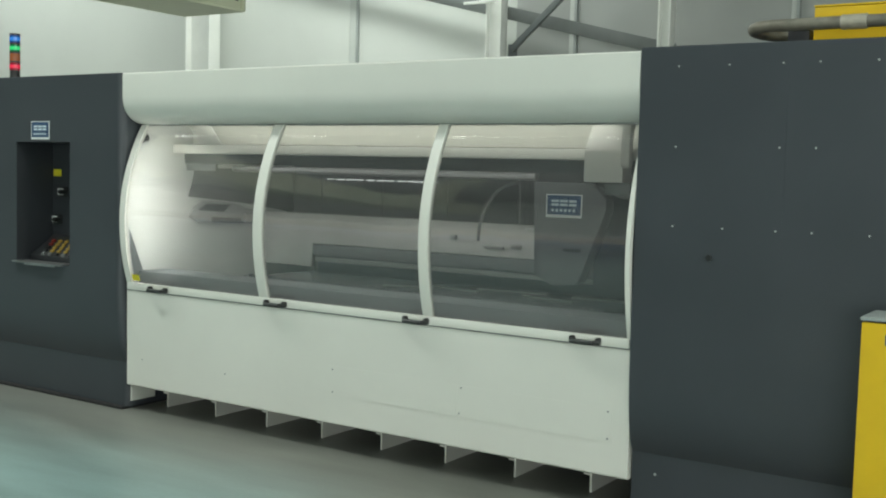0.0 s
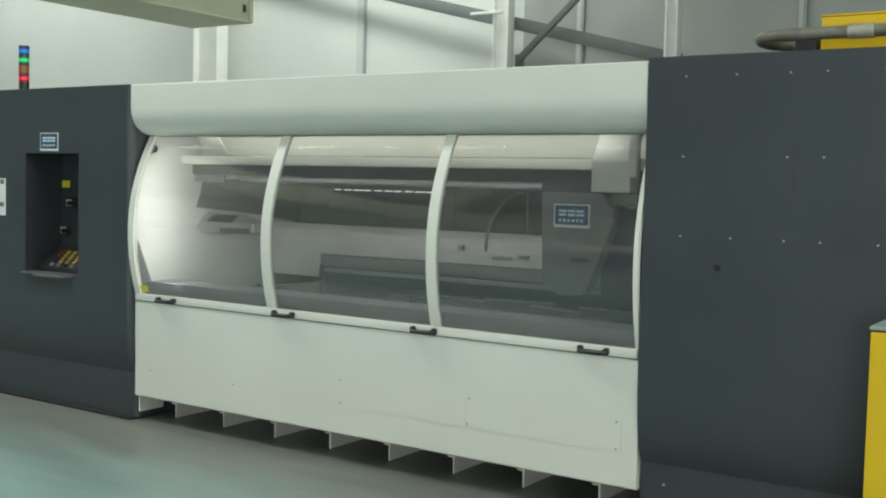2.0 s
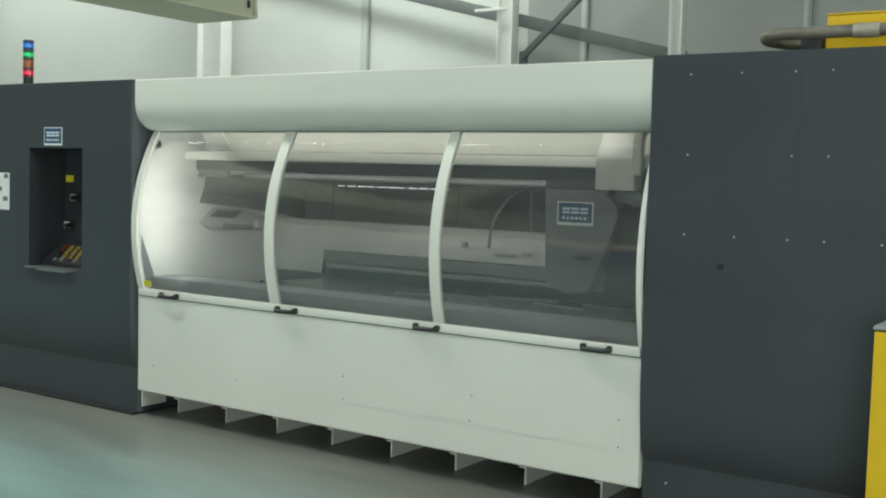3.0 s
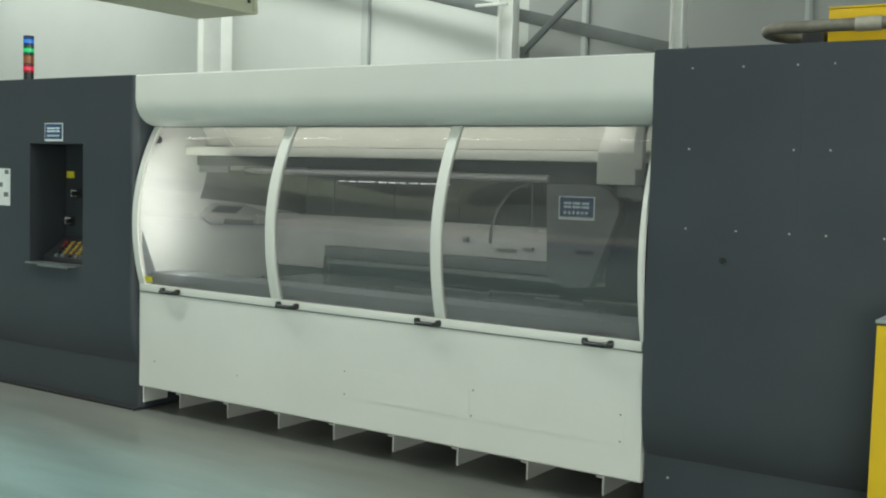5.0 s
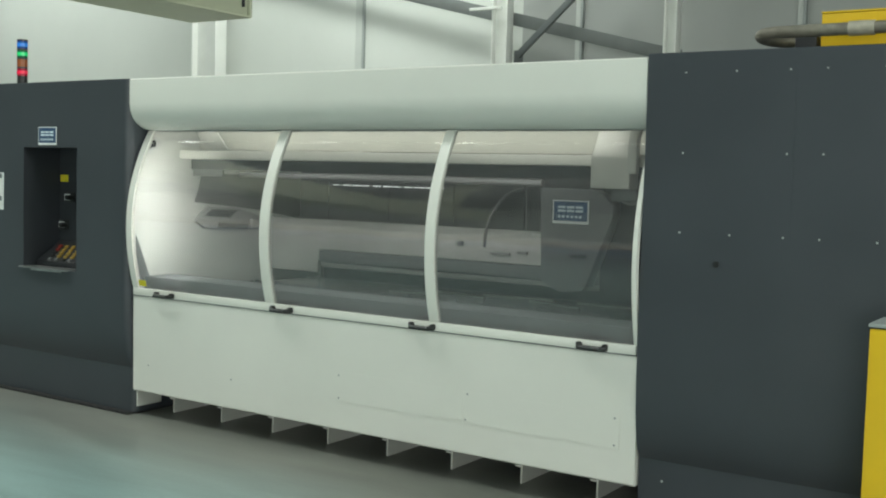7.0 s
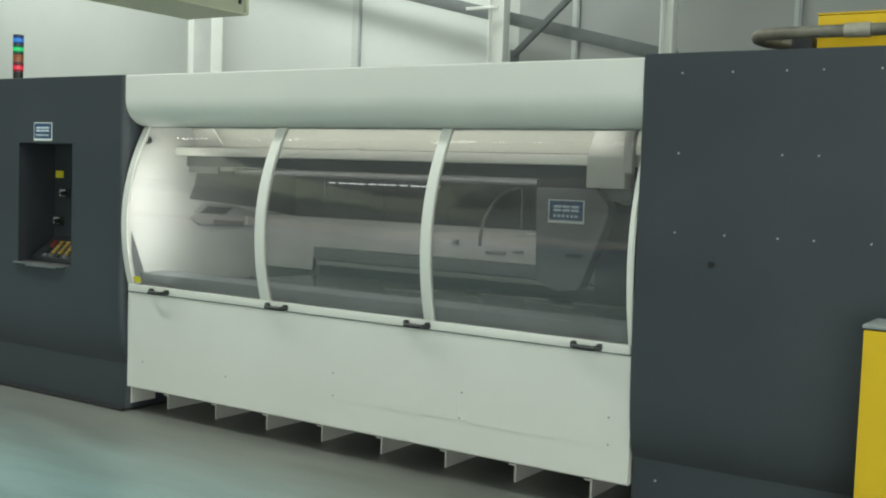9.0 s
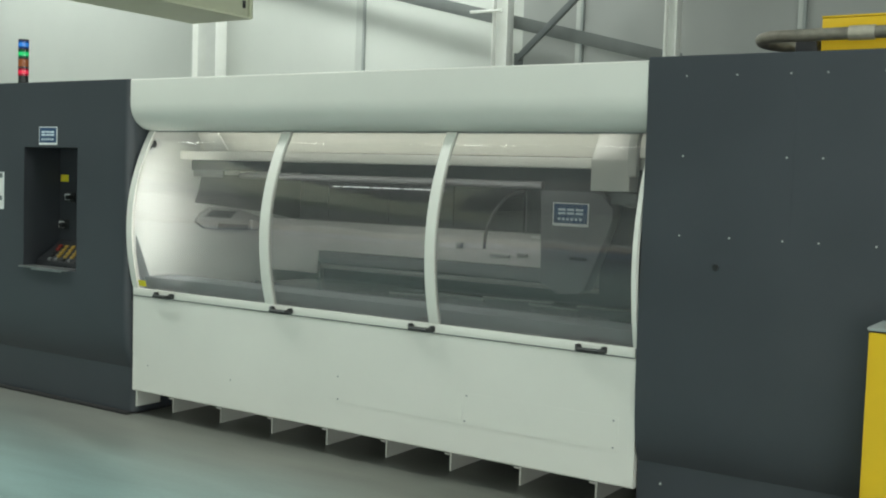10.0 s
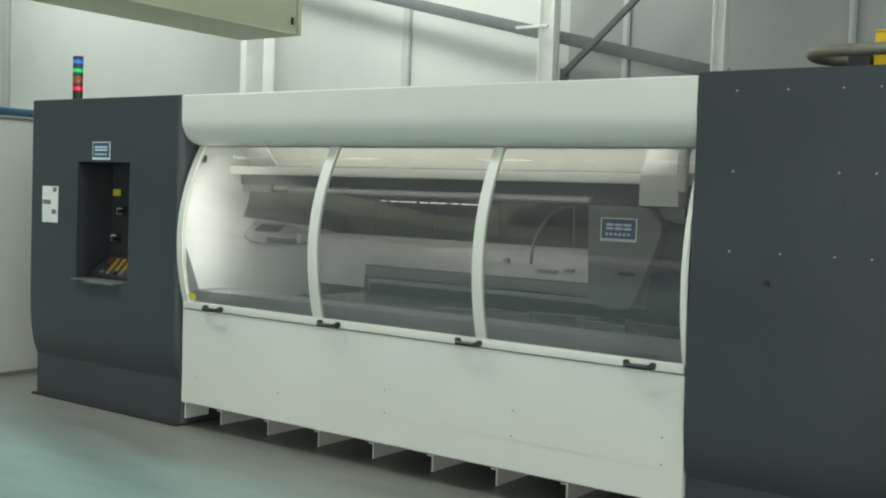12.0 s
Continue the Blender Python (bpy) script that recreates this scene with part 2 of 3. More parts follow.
def box(x0, x1, y0, y1, z0, z1, bevel=0.0, bm=None, seg=2):
    own = bmesh.new()
    bmesh.ops.create_cube(own, size=1)
    for v in own.verts:
        v.co = ((x0 + x1) / 2 + v.co.x * (x1 - x0), (y0 + y1) / 2 + v.co.y * (y1 - y0), (z0 + z1) / 2 + v.co.z * (z1 - z0))
    if bevel:
        bmesh.ops.bevel(own, geom=own.edges[:], offset=bevel, segments=seg, profile=0.5, affect="EDGES")
    if bm is None:
        return own
    join(bm, own)
    return bm


def join(bm, other):
    me = bpy.data.meshes.new("join")
    other.to_mesh(me)
    other.free()
    bm.from_mesh(me)
    bpy.data.meshes.remove(me)
    return bm


def prism(profile, x0, x1, bevel=0.0):
    """A closed outline in y and z, drawn out along x."""
    bm = bmesh.new()
    a = [bm.verts.new((x0, y, z)) for y, z in profile]
    b = [bm.verts.new((x1, y, z)) for y, z in profile]
    bm.faces.new(a)
    bm.faces.new(b[::-1])
    for i in range(len(a)):
        j = (i + 1) % len(a)
        bm.faces.new((a[i], b[i], b[j], a[j]))
    bmesh.ops.recalc_face_normals(bm, faces=bm.faces)
    if bevel:
        bmesh.ops.bevel(bm, geom=[e for e in bm.edges if e.calc_face_angle(0) > radians(30)], offset=bevel, segments=2, profile=0.5, affect="EDGES")
    return bm


def plate(outline, y0, y1, bevel=0.0):
    """A closed outline in x and z, drawn out along y."""
    bm = prism([(x, z) for x, z in outline], y0, y1, bevel)
    for v in bm.verts:
        v.co = (v.co.y, v.co.x, v.co.z)
    return bm


def rod(points, radius, sides=12, bm=None):
    """A round bar through the points."""
    bm = bm or bmesh.new()
    pts = [Vector(p) for p in points]
    rings = []
    up = Vector((0.13, 0.31, 0.94)).normalized()
    for i, p in enumerate(pts):
        d = (pts[min(i + 1, len(pts) - 1)] - pts[max(i - 1, 0)]).normalized()
        if abs(d.dot(up)) > 0.97:
            up = Vector((0.94, 0.31, 0.13)).normalized()
        s = d.cross(up).normalized()
        u = s.cross(d)
        rings.append([bm.verts.new(p + radius * (math.cos(a) * s + math.sin(a) * u)) for a in (2 * math.pi * k / sides for k in range(sides))])
    for r0, r1 in zip(rings, rings[1:]):
        for k in range(sides):
            bm.faces.new((r0[k], r0[(k + 1) % sides], r1[(k + 1) % sides], r1[k]))
    bm.faces.new(rings[0][::-1])
    bm.faces.new(rings[-1])
    return bm


def disc(x, y, z, radius, depth, sides=14):
    """A short round head on a face that looks towards -y."""
    return rod([(x, y, z), (x, y - depth * 0.7, z), (x, y - depth, z)], radius, sides)


# ---------------------------------------------------------------- the hall
T = 0.3
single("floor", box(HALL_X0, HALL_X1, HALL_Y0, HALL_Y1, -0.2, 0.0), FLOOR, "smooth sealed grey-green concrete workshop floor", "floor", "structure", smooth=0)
single("ceiling", box(HALL_X0, HALL_X1, HALL_Y0, HALL_Y1, HALL_Z + 0.05, HALL_Z + 0.3), CEILING, "pale sheet-metal hall roof", "ceiling", "structure", smooth=0)
wall_north = single("wall_north", box(HALL_X0, HALL_X1, HALL_Y1, HALL_Y1 + T, 0, HALL_Z + 0.05), WALL, "white lined hall wall with vertical joints", "wall", "structure", smooth=0)
single("wall_west", box(HALL_X0 - T, HALL_X0, HALL_Y0, HALL_Y1 + T, 0, HALL_Z + 0.05), WALL, "white lined hall end wall", "wall", "structure", smooth=0)
wall_east = bmesh.new()
for y0, y1, z0, z1 in ((HALL_Y0, -3.0, 0, HALL_Z + 0.05), (0.0, HALL_Y1 + T, 0, HALL_Z + 0.05), (-3.0, 0.0, 0, 2.9), (-3.0, 0.0, 5.5, HALL_Z + 0.05)):
    box(HALL_X1, HALL_X1 + T, y0, y1, z0, z1, bm=wall_east)
single("wall_east", wall_east, WALL_GREY, "grey lined hall end wall", "wall", "structure", smooth=0)
wall_south = bmesh.new()
for x0, x1, z0, z1 in ((HALL_X0, -18.0, 0, HALL_Z + 0.05), (-18.0, -2.6, 0, 0.25), (-18.0, -2.6, 2.5, HALL_Z + 0.05), (-2.6, 7.4, 0, HALL_Z + 0.05), (12.6, HALL_X1, 0, HALL_Z + 0.05), (7.4, 12.6, 4.4, HALL_Z + 0.05)):
    box(x0, x1, HALL_Y0 - T, HALL_Y0, z0, z1, bm=wall_south)
single("wall_south", wall_south, WALL, "white hall wall with a long window opening and loading door", "wall", "structure", smooth=0)
single("ground", box(-400, 400, -600, HALL_Y0 - T - 0.01, -0.3, -0.05), FLOOR, "pale concrete yard outside the door", "ground", "structure", smooth=0)
for rx, ry, sx, sy, watts in ROOFLIGHTS:
    single("rooflight", box(rx - sx / 2, rx + sx / 2, ry - sy / 2, ry + sy / 2, HALL_Z + 0.0, HALL_Z + 0.04), ROOF_PANEL, "translucent rooflight strip", "rooflight", "structure", smooth=0)

# vertical joints of the wall liner
for jx, w in ((-15.70, 0.26), (-4.83, 0.17), (-1.07, 0.11), (1.90, 0.10), (5.2, 0.12)):
    part("joint_cover", box(jx - w / 2, jx + w / 2 - 0.04, HALL_Y1 - 0.03, HALL_Y1 + 0.01, 0, HALL_Z, 0.004), JOINT, wall_north)
    part("joint_trim", box(jx + w / 2 - 0.036, jx + w / 2, HALL_Y1 - 0.045, HALL_Y1 + 0.01, 0, HALL_Z, 0.004), TRIM, wall_north)


# darker wall copy past the middle column: the bays' shade put into colour
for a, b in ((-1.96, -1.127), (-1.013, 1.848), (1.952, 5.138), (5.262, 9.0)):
    part("shade_sheet", box(a, b, HALL_Y1 - 0.006, HALL_Y1 + 0.01, 0, HALL_Z, 0.002), SHADED_WALL, wall_north, "wall sheet with shade put into its grey")


def steel_column(x0, x1, y, depth):
    """An H-section post: two flanges square to the wall, a web between them, a base plate."""
    col = thing("steel_column", "white painted H-section steel column by the wall", "column", ((x0 + x1) / 2, y, 0), "hall columns", "structure")
    t = 0.022
    for a in (x0, x1 - t):
        part("flange", box(a, a + t, y, y + depth, 0.0255, HALL_Z, 0.003), COLUMN, col)
    part("web", box(x0 + t + 0.0005, x1 - t - 0.0005, y + depth * 0.45, y + depth * 0.45 + 0.016, 0.0255, HALL_Z), COLUMN, col)
    part("base_plate", box(x0 - 0.06, x1 + 0.06, y - 0.06, y + depth + 0.06, 0, 0.025, 0.004), COLUMN, col)
    return col


for c0, c1, cd in ((-7.923, -7.373, 0.256), (-2.116, -1.873, 0.175), (0.371, 0.537, 0.16)):
    steel_column(c0, c1, 8.0, cd)


def brace(x0, z0, x1, z1, y, w, label, mat):
    d = Vector((x1 - x0, 0, z1 - z0)).normalized()
    n = Vector((-d.z, 0, d.x)) * w / 2
    outline = [(x0 - n.x, z0 - n.z), (x1 - n.x, z1 - n.z), (x1 + n.x, z1 + n.z), (x0 + n.x, z0 + n.z)]
    ob = thing("brace", label, "brace", (x0, y, z0), "wall braces", "structure")
    part("bar", plate(outline, y, y + 0.05, 0.004), mat, ob)
    part("end_plate", plate([(x0 - 0.07, z0 - 0.12), (x0 + 0.07, z0 - 0.12), (x0 + 0.07, z0 + 0.08), (x0 - 0.07, z0 + 0.08)], y + 0.051, y + 0.065, 0.002), mat, ob)
    return ob


brace(-1.80, 3.33, 1.3, 6.10, 8.16, 0.085, "grey flat steel diagonal brace beside a column", BRACE)
# wide bar: a brace and its soft shadow on the wall in one
brace(0.42, 3.26, -8.0, 5.38, 8.30, 0.17, "grey bar for a crossing brace and its wall shadow", BRACE_AND_SHADOW)
bracket = box(-2.46, -1.95, 7.965, 7.996, 3.945, 3.985, 0.006)
single("cable_bracket", bracket, COLUMN, "short white bracket bolted across a column", "bracket", "structure")

# overhead travelling beam
beam = thing("overhead_beam", "cream painted overhead box beam with a flanged end", "crane beam", (-3.2, 1.0, 3.35))
part("girder", box(-3.67, -2.81, -9.0, 4.0, 3.335, 4.25, 0.02), CREAM, beam)
part("bottom_flange", box(-3.70, -2.79, -9.0, 4.02, 3.31, 3.334, 0.004), CREAM, beam)
part("end_plate", box(-3.70, -2.795, 4.021, 4.05, 3.32, 4.28, 0.004), CREAM, beam)
part("latch", box(-2.809, -2.797, 3.90, 3.94, 3.42, 3.50, 0.003), BLACK, beam)
part("hanger", box(-3.5, -3.0, 3.4, 3.7, 4.251, HALL_Z + 0.05, 0.005), CREAM, beam)
part("hanger", box(-3.5, -3.0, -8.0, -7.7, 4.251, HALL_Z + 0.05, 0.005), CREAM, beam)

# ---------------------------------------------------------------- control cabinet
H = 2.2
FRONT = [(0.078, 0.016), (0.078, 0.312), (0.074, 0.318), (0.056, 0.350), (0.040, 0.392), (0.024, 0.46), (0.013, 0.54), (0.005, 0.65), (0.001, 0.80), (0.0, 0.915), (0.0, 1.3), (0.0, 1.752), (0.0, H - 0.004), (0.004, H)]
NICHE = (-1.088, -0.511, 0.915, 1.752)


def cabinet_shell(stations, back, hole=None, skirt=0.0):
    """A sheet-metal housing: front profile over x stations (x, set-back), closed sides, top and back; hole leaves an opening."""
    bm = bmesh.new()
    grid = [[bm.verts.new((x, y + dy - (skirt if z < 0.33 else 0), z)) for y, z in FRONT] for x, dy in stations]
    for i in range(len(grid) - 1):
        for j in range(len(FRONT) - 1):
            if hole and hole[0] - 1e-4 <= stations[i][0] and stations[i + 1][0] <= hole[1] + 1e-4 and hole[2] - 1e-4 <= FRONT[j][1] and FRONT[j + 1][1] <= hole[3] + 1e-4:
                continue
            bm.faces.new((grid[i][j], grid[i + 1][j], grid[i + 1][j + 1], grid[i][j + 1]))
    xl, xr = stations[0][0], stations[-1][0]
    bl, br, tl, tr = (bm.verts.new(c) for c in ((xl, back, 0.016), (xr, back, 0.016), (xl, back, H), (xr, back, H)))
    bm.faces.new([*grid[0], tl, bl])
    bm.faces.new([*grid[-1], tr, br])
    bm.faces.new([g[-1] for g in grid] + [tr, tl])
    bm.faces.new([g[0] for g in grid] + [br, bl])
    bm.faces.new((bl, br, tr, tl))
    return bm


cabinet = thing("control_cabinet", "dark grey sheet-metal control cabinet with recessed operator panel", "cabinet", (-0.8, 1.0, 0))
shell = cabinet_shell([(-1.651, 0.012), (-1.640, 0.0), (-1.3, 0.0), (-1.088, 0.0), (-0.8, 0.0), (-0.511, 0.0), (-0.2, 0.0), *((-0.055 + 0.055 * math.sin(radians(a)), 0.055 * (1 - math.cos(radians(a)))) for a in range(0, 91, 10))], 2.0, NICHE, 0.006)
body = part("body", shell, DARK, cabinet, smooth=24)
# black strip set forward to draw the dark line along the cabinet's foot
part("plinth", box(-1.655, -0.02, 0.034, 1.95, 0.0, 0.0155), RUBBER, cabinet)
n0, n1, n2, n3 = NICHE
NB = 0.30
for x0, x1, y0, y1, z0, z1 in ((n0 - 0.01, n0, 0.002, NB, n2 - 0.01, n3 + 0.01), (n1, n1 + 0.01, 0.002, NB, n2 - 0.01, n3 + 0.01), (n0, n1, 0.002, NB, n3, n3 + 0.01), (n0, n1, 0.002, NB, n2 - 0.01, n2), (n0 - 0.01, n1 + 0.01, NB, NB + 0.01, n2 - 0.01, n3 + 0.01)):
    part("recess_panel", box(x0, x1, y0, y1, z0, z1), NICHE_GREY, cabinet, "dark grey niche lining", smooth=0)
# sloped keyboard desk with keys
desk = part("key_desk", prism([(0.10, n2 + 0.001), (NB - 0.001, n2 + 0.001), (NB - 0.001, 1.10), (0.24, 1.05), (0.10, 0.955)], n0 + 0.01, n1 - 0.004, 0.004), DARKER, cabinet)
for col in range(5):
    for row in range(5):
        f = row / 4.0
        kx, ky, kz = -0.955 + col * 0.072 - 0.012 * row, 0.112 + 0.122 * f, 0.966 + 0.082 * f
        mat = RED_KEY if col == 0 and row > 2 else (AMBER_KEY if row else BAR_GREY)
        if (col, row) in ((2, 0), (4, 0), (0, 1), (0, 2)):
            mat = BLACK
        part("key", prism([(ky - 0.008, kz - 0.006), (ky + 0.008, kz + 0.005), (ky + 0.005, kz + 0.017), (ky - 0.011, kz + 0.006)], kx, kx + 0.030), mat, desk, smooth=0)
part("warning_plate", box(-1.075, -0.990, NB - 0.006, NB - 0.001, 1.515, 1.565, 0.002), STICKER_YELLOW, cabinet, "yellow warning plate")
for sx, sz in ((-0.965, 1.405), (-1.03, 1.205)):
    sw = part("switch", box(sx - 0.055, sx + 0.055, NB - 0.012, NB - 0.001, sz - 0.035, sz + 0.035, 0.004), BLACK, cabinet, "black switch with a pale plate")
    part("switch_plate", box(sx - 0.05, sx + 0.012, NB - 0.016, NB - 0.0125, sz - 0.022, sz + 0.024, 0.002), STICKER_WHITE, sw)
    part("knob", rod([(sx + 0.03, NB - 0.012, sz), (sx + 0.03, NB - 0.06, sz)], 0.018), BLACK, sw)
# fold-down tray at the sill
tray = part("tray", plate([(-1.095, n2 - 0.004), (-0.58, n2 - 0.004), (-0.58, n2 + 0.006), (-1.095, n2 + 0.006)], -0.035, 0.10, 0.003), STEEL, cabinet, "thin bare steel tray")
part("tray_lip", box(-0.95, -0.62, -0.039, -0.0355, n2 - 0.014, n2 + 0.006, 0.001), STEEL, tray)


def badge(name, x0, x1, y, z0, z1, parent):
    """Blue sticker with white rim and pale shapes where the maker's sign is."""
    w, h = x1 - x0, z1 - z0
    b = part(name, box(x0, x1, y - 0.003, y - 0.0005, z0, z1), STICKER_WHITE, parent, "blue and white maker's sticker", smooth=0)
    part("blue_field", box(x0 + 0.035 * w, x1 - 0.035 * w, y - 0.0045, y - 0.0031, z0 + 0.12 * h, z1 - 0.045 * h), LOGO_BLUE, b, smooth=0)
    marks = bmesh.new()
    for i in range(3):
        a, zz = x0 + (0.15 + 0.245 * i) * w, z0 + 0.50 * h
        box(a, a + 0.21 * w, y - 0.0055, y - 0.0046, zz, zz + 0.10 * h, bm=marks)
        box(a, a + 0.21 * w, y - 0.0055, y - 0.0046, zz + 0.16 * h, zz + 0.26 * h, bm=marks)
    part("pale_mark", marks, BAR_LIGHT, b, smooth=0)
    small = bmesh.new()
    for i in range(6):
        box(x0 + (0.15 + 0.12 * i) * w, x0 + (0.15 + 0.12 * i + 0.07) * w, y - 0.0055, y - 0.0046, z0 + 0.25 * h, z0 + 0.36 * h, bm=small)
    part("small_mark", small, BAR_LIGHT, b, smooth=0)
    return b


badge("badge", -0.92, -0.725, 0.0, 1.768, 1.892, cabinet)
notice = part("notice", box(-1.505, -1.315, -0.003, -0.0005, 1.305, 1.570), STICKER_WHITE, cabinet, "white notice with grey print", smooth=0)
for u0, u1, v0, v1 in ((0.68, 0.92, 0.85, 0.97), (0.05, 0.55, 0.50, 0.62), (0.62, 0.9, 0.24, 0.36)):
    part("print_block", box(-1.505 + 0.19 * u0, -1.505 + 0.19 * u1, -0.0045, -0.0031, 1.305 + 0.265 * v0, 1.305 + 0.265 * v1), BAR_GREY, notice, smooth=0)

# signal tower on the cabinet
tower = thing("signal_tower", "stack light with blue, green, amber and red lenses on the cabinet", "signal light", (-1.39, 0.20, H))
tx, ty = -1.39, 0.20
part("foot", rod([(tx, ty, H), (tx, ty, H + 0.012)], 0.044, 20), BLACK, tower)
part("stem", rod([(tx, ty, H + 0.012), (tx, ty, H + 0.072)], 0.036, 20), BLACK, tower)
for i, (m, shell_mat, lab) in enumerate(((LAMP_RED, LENS_RED, "lit red lens"), (None, LAMP_AMBER, "dark amber lens"), (LAMP_GREEN, LENS_GREEN, "lit green lens"), (LAMP_BLUE, LENS_BLUE, "lit blue lens"))):
    z = H + 0.073 + i * 0.066
    lens = part("lens", rod([(tx, ty, z), (tx, ty, z + 0.054)], 0.037, 20), shell_mat, tower, lab)
    if m:
        part("lit_core", rod([(tx, ty, z + 0.013), (tx, ty, z + 0.016), (tx, ty, z + 0.037), (tx, ty, z + 0.040)], 0.0376, 20), m, lens)
    part("ring", rod([(tx, ty, z + 0.0542), (tx, ty, z + 0.0655)], 0.038, 20), BLACK, tower)

# ---------------------------------------------------------------- cutting enclosure between the cabinets
enclosure = thing("cutting_enclosure", "white machine enclosure with curved smoked windows and lower panel", "machine", (1.78, 1.0, 0))
X0, X1 = 0.004, 3.549


def arc_y(z):
    return -0.028 + (z - 1.26) ** 2 / (2.12 if z > 1.26 else 2.6)


# bull-nosed cover over the windows
nose = [(0.35, 2.198), (0.012, 2.198), (0.004, 2.19), (0.004, 2.04), (0.010, 2.0), (0.022, 1.97), (0.040, 1.94), (0.066, 1.915), (0.098, 1.895), (0.135, 1.882), (0.17, 1.877), (0.20, 1.877), (0.20, 1.885), (0.24, 1.885), (0.24, 2.15), (0.35, 2.15)]
part("front_cover", prism(nose, X0, X1), WHITE, enclosure, "white bull-nosed top cover", smooth=40)
part("cover_lip", box(X0 + 0.01, X1 - 0.01, 0.172, 0.198, 1.868, 1.8765), TRIM, enclosure)
part("roof", box(X0, X1, 1.0, 2.0, 2.15, 2.19, 0.004), WHITE, enclosure)

# window sash: rails, stiles, panes
sash = part("sash", box(X0 + 0.016, X1 - 0.016, 0.036, 0.066, 0.803, 0.849, 0.003), WHITE, enclosure, "white sash rail")
part("sash_gasket", box(X0 + 0.016, X1 - 0.016, 0.044, 0.066, 0.7968, 0.8025), BAR_GREY, sash)
ZS = [0.8495 + (1.872 - 0.8495) * k / 22 for k in range(23)]


def bowed(x0, x1, off, thick, zs=ZS):
    prof = [(arc_y(z) + off, z) for z in zs] + [(arc_y(z) + off + thick, z) for z in reversed(zs)]
    return prism(prof, x0, x1)


STILES = ((0.020, 0.068), (1.178, 1.245), (2.353, 2.412), (3.524, 3.547))
for a, b in STILES:
    part("stile", bowed(a, b, 0.0, 0.030), WHITE, sash, smooth=30)
for (_, a), (b, _) in zip(STILES, STILES[1:]):
    part("pane", bowed(a + 0.001, b - 0.001, 0.012, 0.006), GLASS, sash, "curved smoked clear pane", smooth=30)


def handle(x, z):
    """A black bow handle with two feet."""
    y = 0.0355
    bm = rod([(x - 0.068, y, z), (x - 0.067, y - 0.028, z), (x - 0.055, y - 0.046, z - 0.004), (x + 0.055, y - 0.046, z - 0.004), (x + 0.067, y - 0.028, z), (x + 0.068, y, z)], 0.0125, 10)
    box(x - 0.081, x - 0.057, y - 0.030, y, z - 0.015, z + 0.019, 0.006, bm=bm)
    box(x + 0.057, x + 0.081, y - 0.030, y, z - 0.015, z + 0.019, 0.006, bm=bm)
    return bm


for hx in (0.325, 1.318, 2.316, 3.312):
    part("handle", handle(hx, 0.822), BLACK, sash, "black bow handle")
part("warning_sticker", bowed(0.074, 0.140, 0.0085, 0.002, [0.865, 0.884, 0.903]), STICKER_YELLOW, sash, "small yellow warning sticker")

# lower panel
low = [(0.050, 0.7965), (0.046, 0.793), (0.046, 0.60), (0.050, 0.40), (0.050, 0.178), (0.056, 0.170), (0.10, 0.170), (0.10, 0.79), (0.06, 0.79)]
lower = part("lower_panel", prism(low, X0 + 0.008, X1 - 0.004), WHITE, enclosure, "plain white lower panel", smooth=30)
for a, b in ((1.715, 2.575), (2.615, 3.46)):
    part("access_plate", box(a, b, 0.0472, 0.0505, 0.335, 0.505), WHITE, lower, smooth=0)
for sx, sz in ((0.161, 0.352), (0.90, 0.352), (1.738, 0.483), (1.741, 0.354), (2.592, 0.355), (2.60, 0.491), (3.436, 0.486), (3.437, 0.354)):
    part("screw", disc(sx, 0.0459, sz, 0.005, 0.002, 10), STEEL, lower)
part("sill_apron", box(X0 + 0.004, X1 - 0.004, 0.101, 0.20, 0.30, 0.80), INNER_WHITE, enclosure)

# floor bearers under the panel
for i in range(9):
    bx = 0.141 + 0.4435 * i
    if bx > 3.5:
        continue
    ang = box(bx, bx + 0.012, 0.28, 0.799, 0.0, 0.24, 0.002)
    box(bx - 0.035, bx - 0.0005, 0.28, 0.799, 0.088, 0.098, 0.001, bm=ang)
    part("floor_bearer", ang, WHITE, enclosure, "white steel angle bearer", smooth=0)
part("floor_bearer", box(0.006, 0.016, 0.085, 0.29, 0.055, 0.24, 0.001), WHITE, enclosure, "white steel angle bearer", smooth=0)
part("underbody", box(X0 + 0.01, X1 - 0.01, 0.202, 2.0, 0.242, 0.62), DARK, enclosure, smooth=0)
part("underframe", box(X0 + 0.01, X1 - 0.01, 0.80, 0.84, 0.0, 0.2415), DARK, enclosure, smooth=0)

# inside of the enclosure
BACK = 1.93
wall_edge = [(arc_y(z) + 0.031, z) for z in ZS] + [(0.21, 1.873), (0.21, 1.884), (0.241, 1.884), (0.241, 2.149), (BACK, 2.149), (BACK, 0.62), (0.202, 0.62), (0.202, 0.801), (0.067, 0.801), (0.067, 0.8495)]
part("end_wall", prism(wall_edge, X0, 0.018), INNER_WHITE, enclosure, "white inner end wall")
part("end_wall", box(3.537, X1, 0.08, BACK, 0.62, 2.149), DARK, enclosure, "dark inner end wall")
part("gusset", prism([(0.055, 1.19), (0.06, 0.875), (0.175, 0.90)], 0.0185, 0.024), HEAD_GREY, enclosure, "grey triangular gusset")
sensor = rod([(0.0185, 0.165, 1.79), (0.05, 0.165, 1.79)], 0.025, 14)
box(0.02, 0.035, 0.13, 0.16, 1.755, 1.775, 0.003, bm=sensor)
part("door_sensor", sensor, BLACK, enclosure)
part("back_wall", box(0.0185, 3.5365, BACK, BACK + 0.02, 0.62, 2.149), BACK_GREY, enclosure)
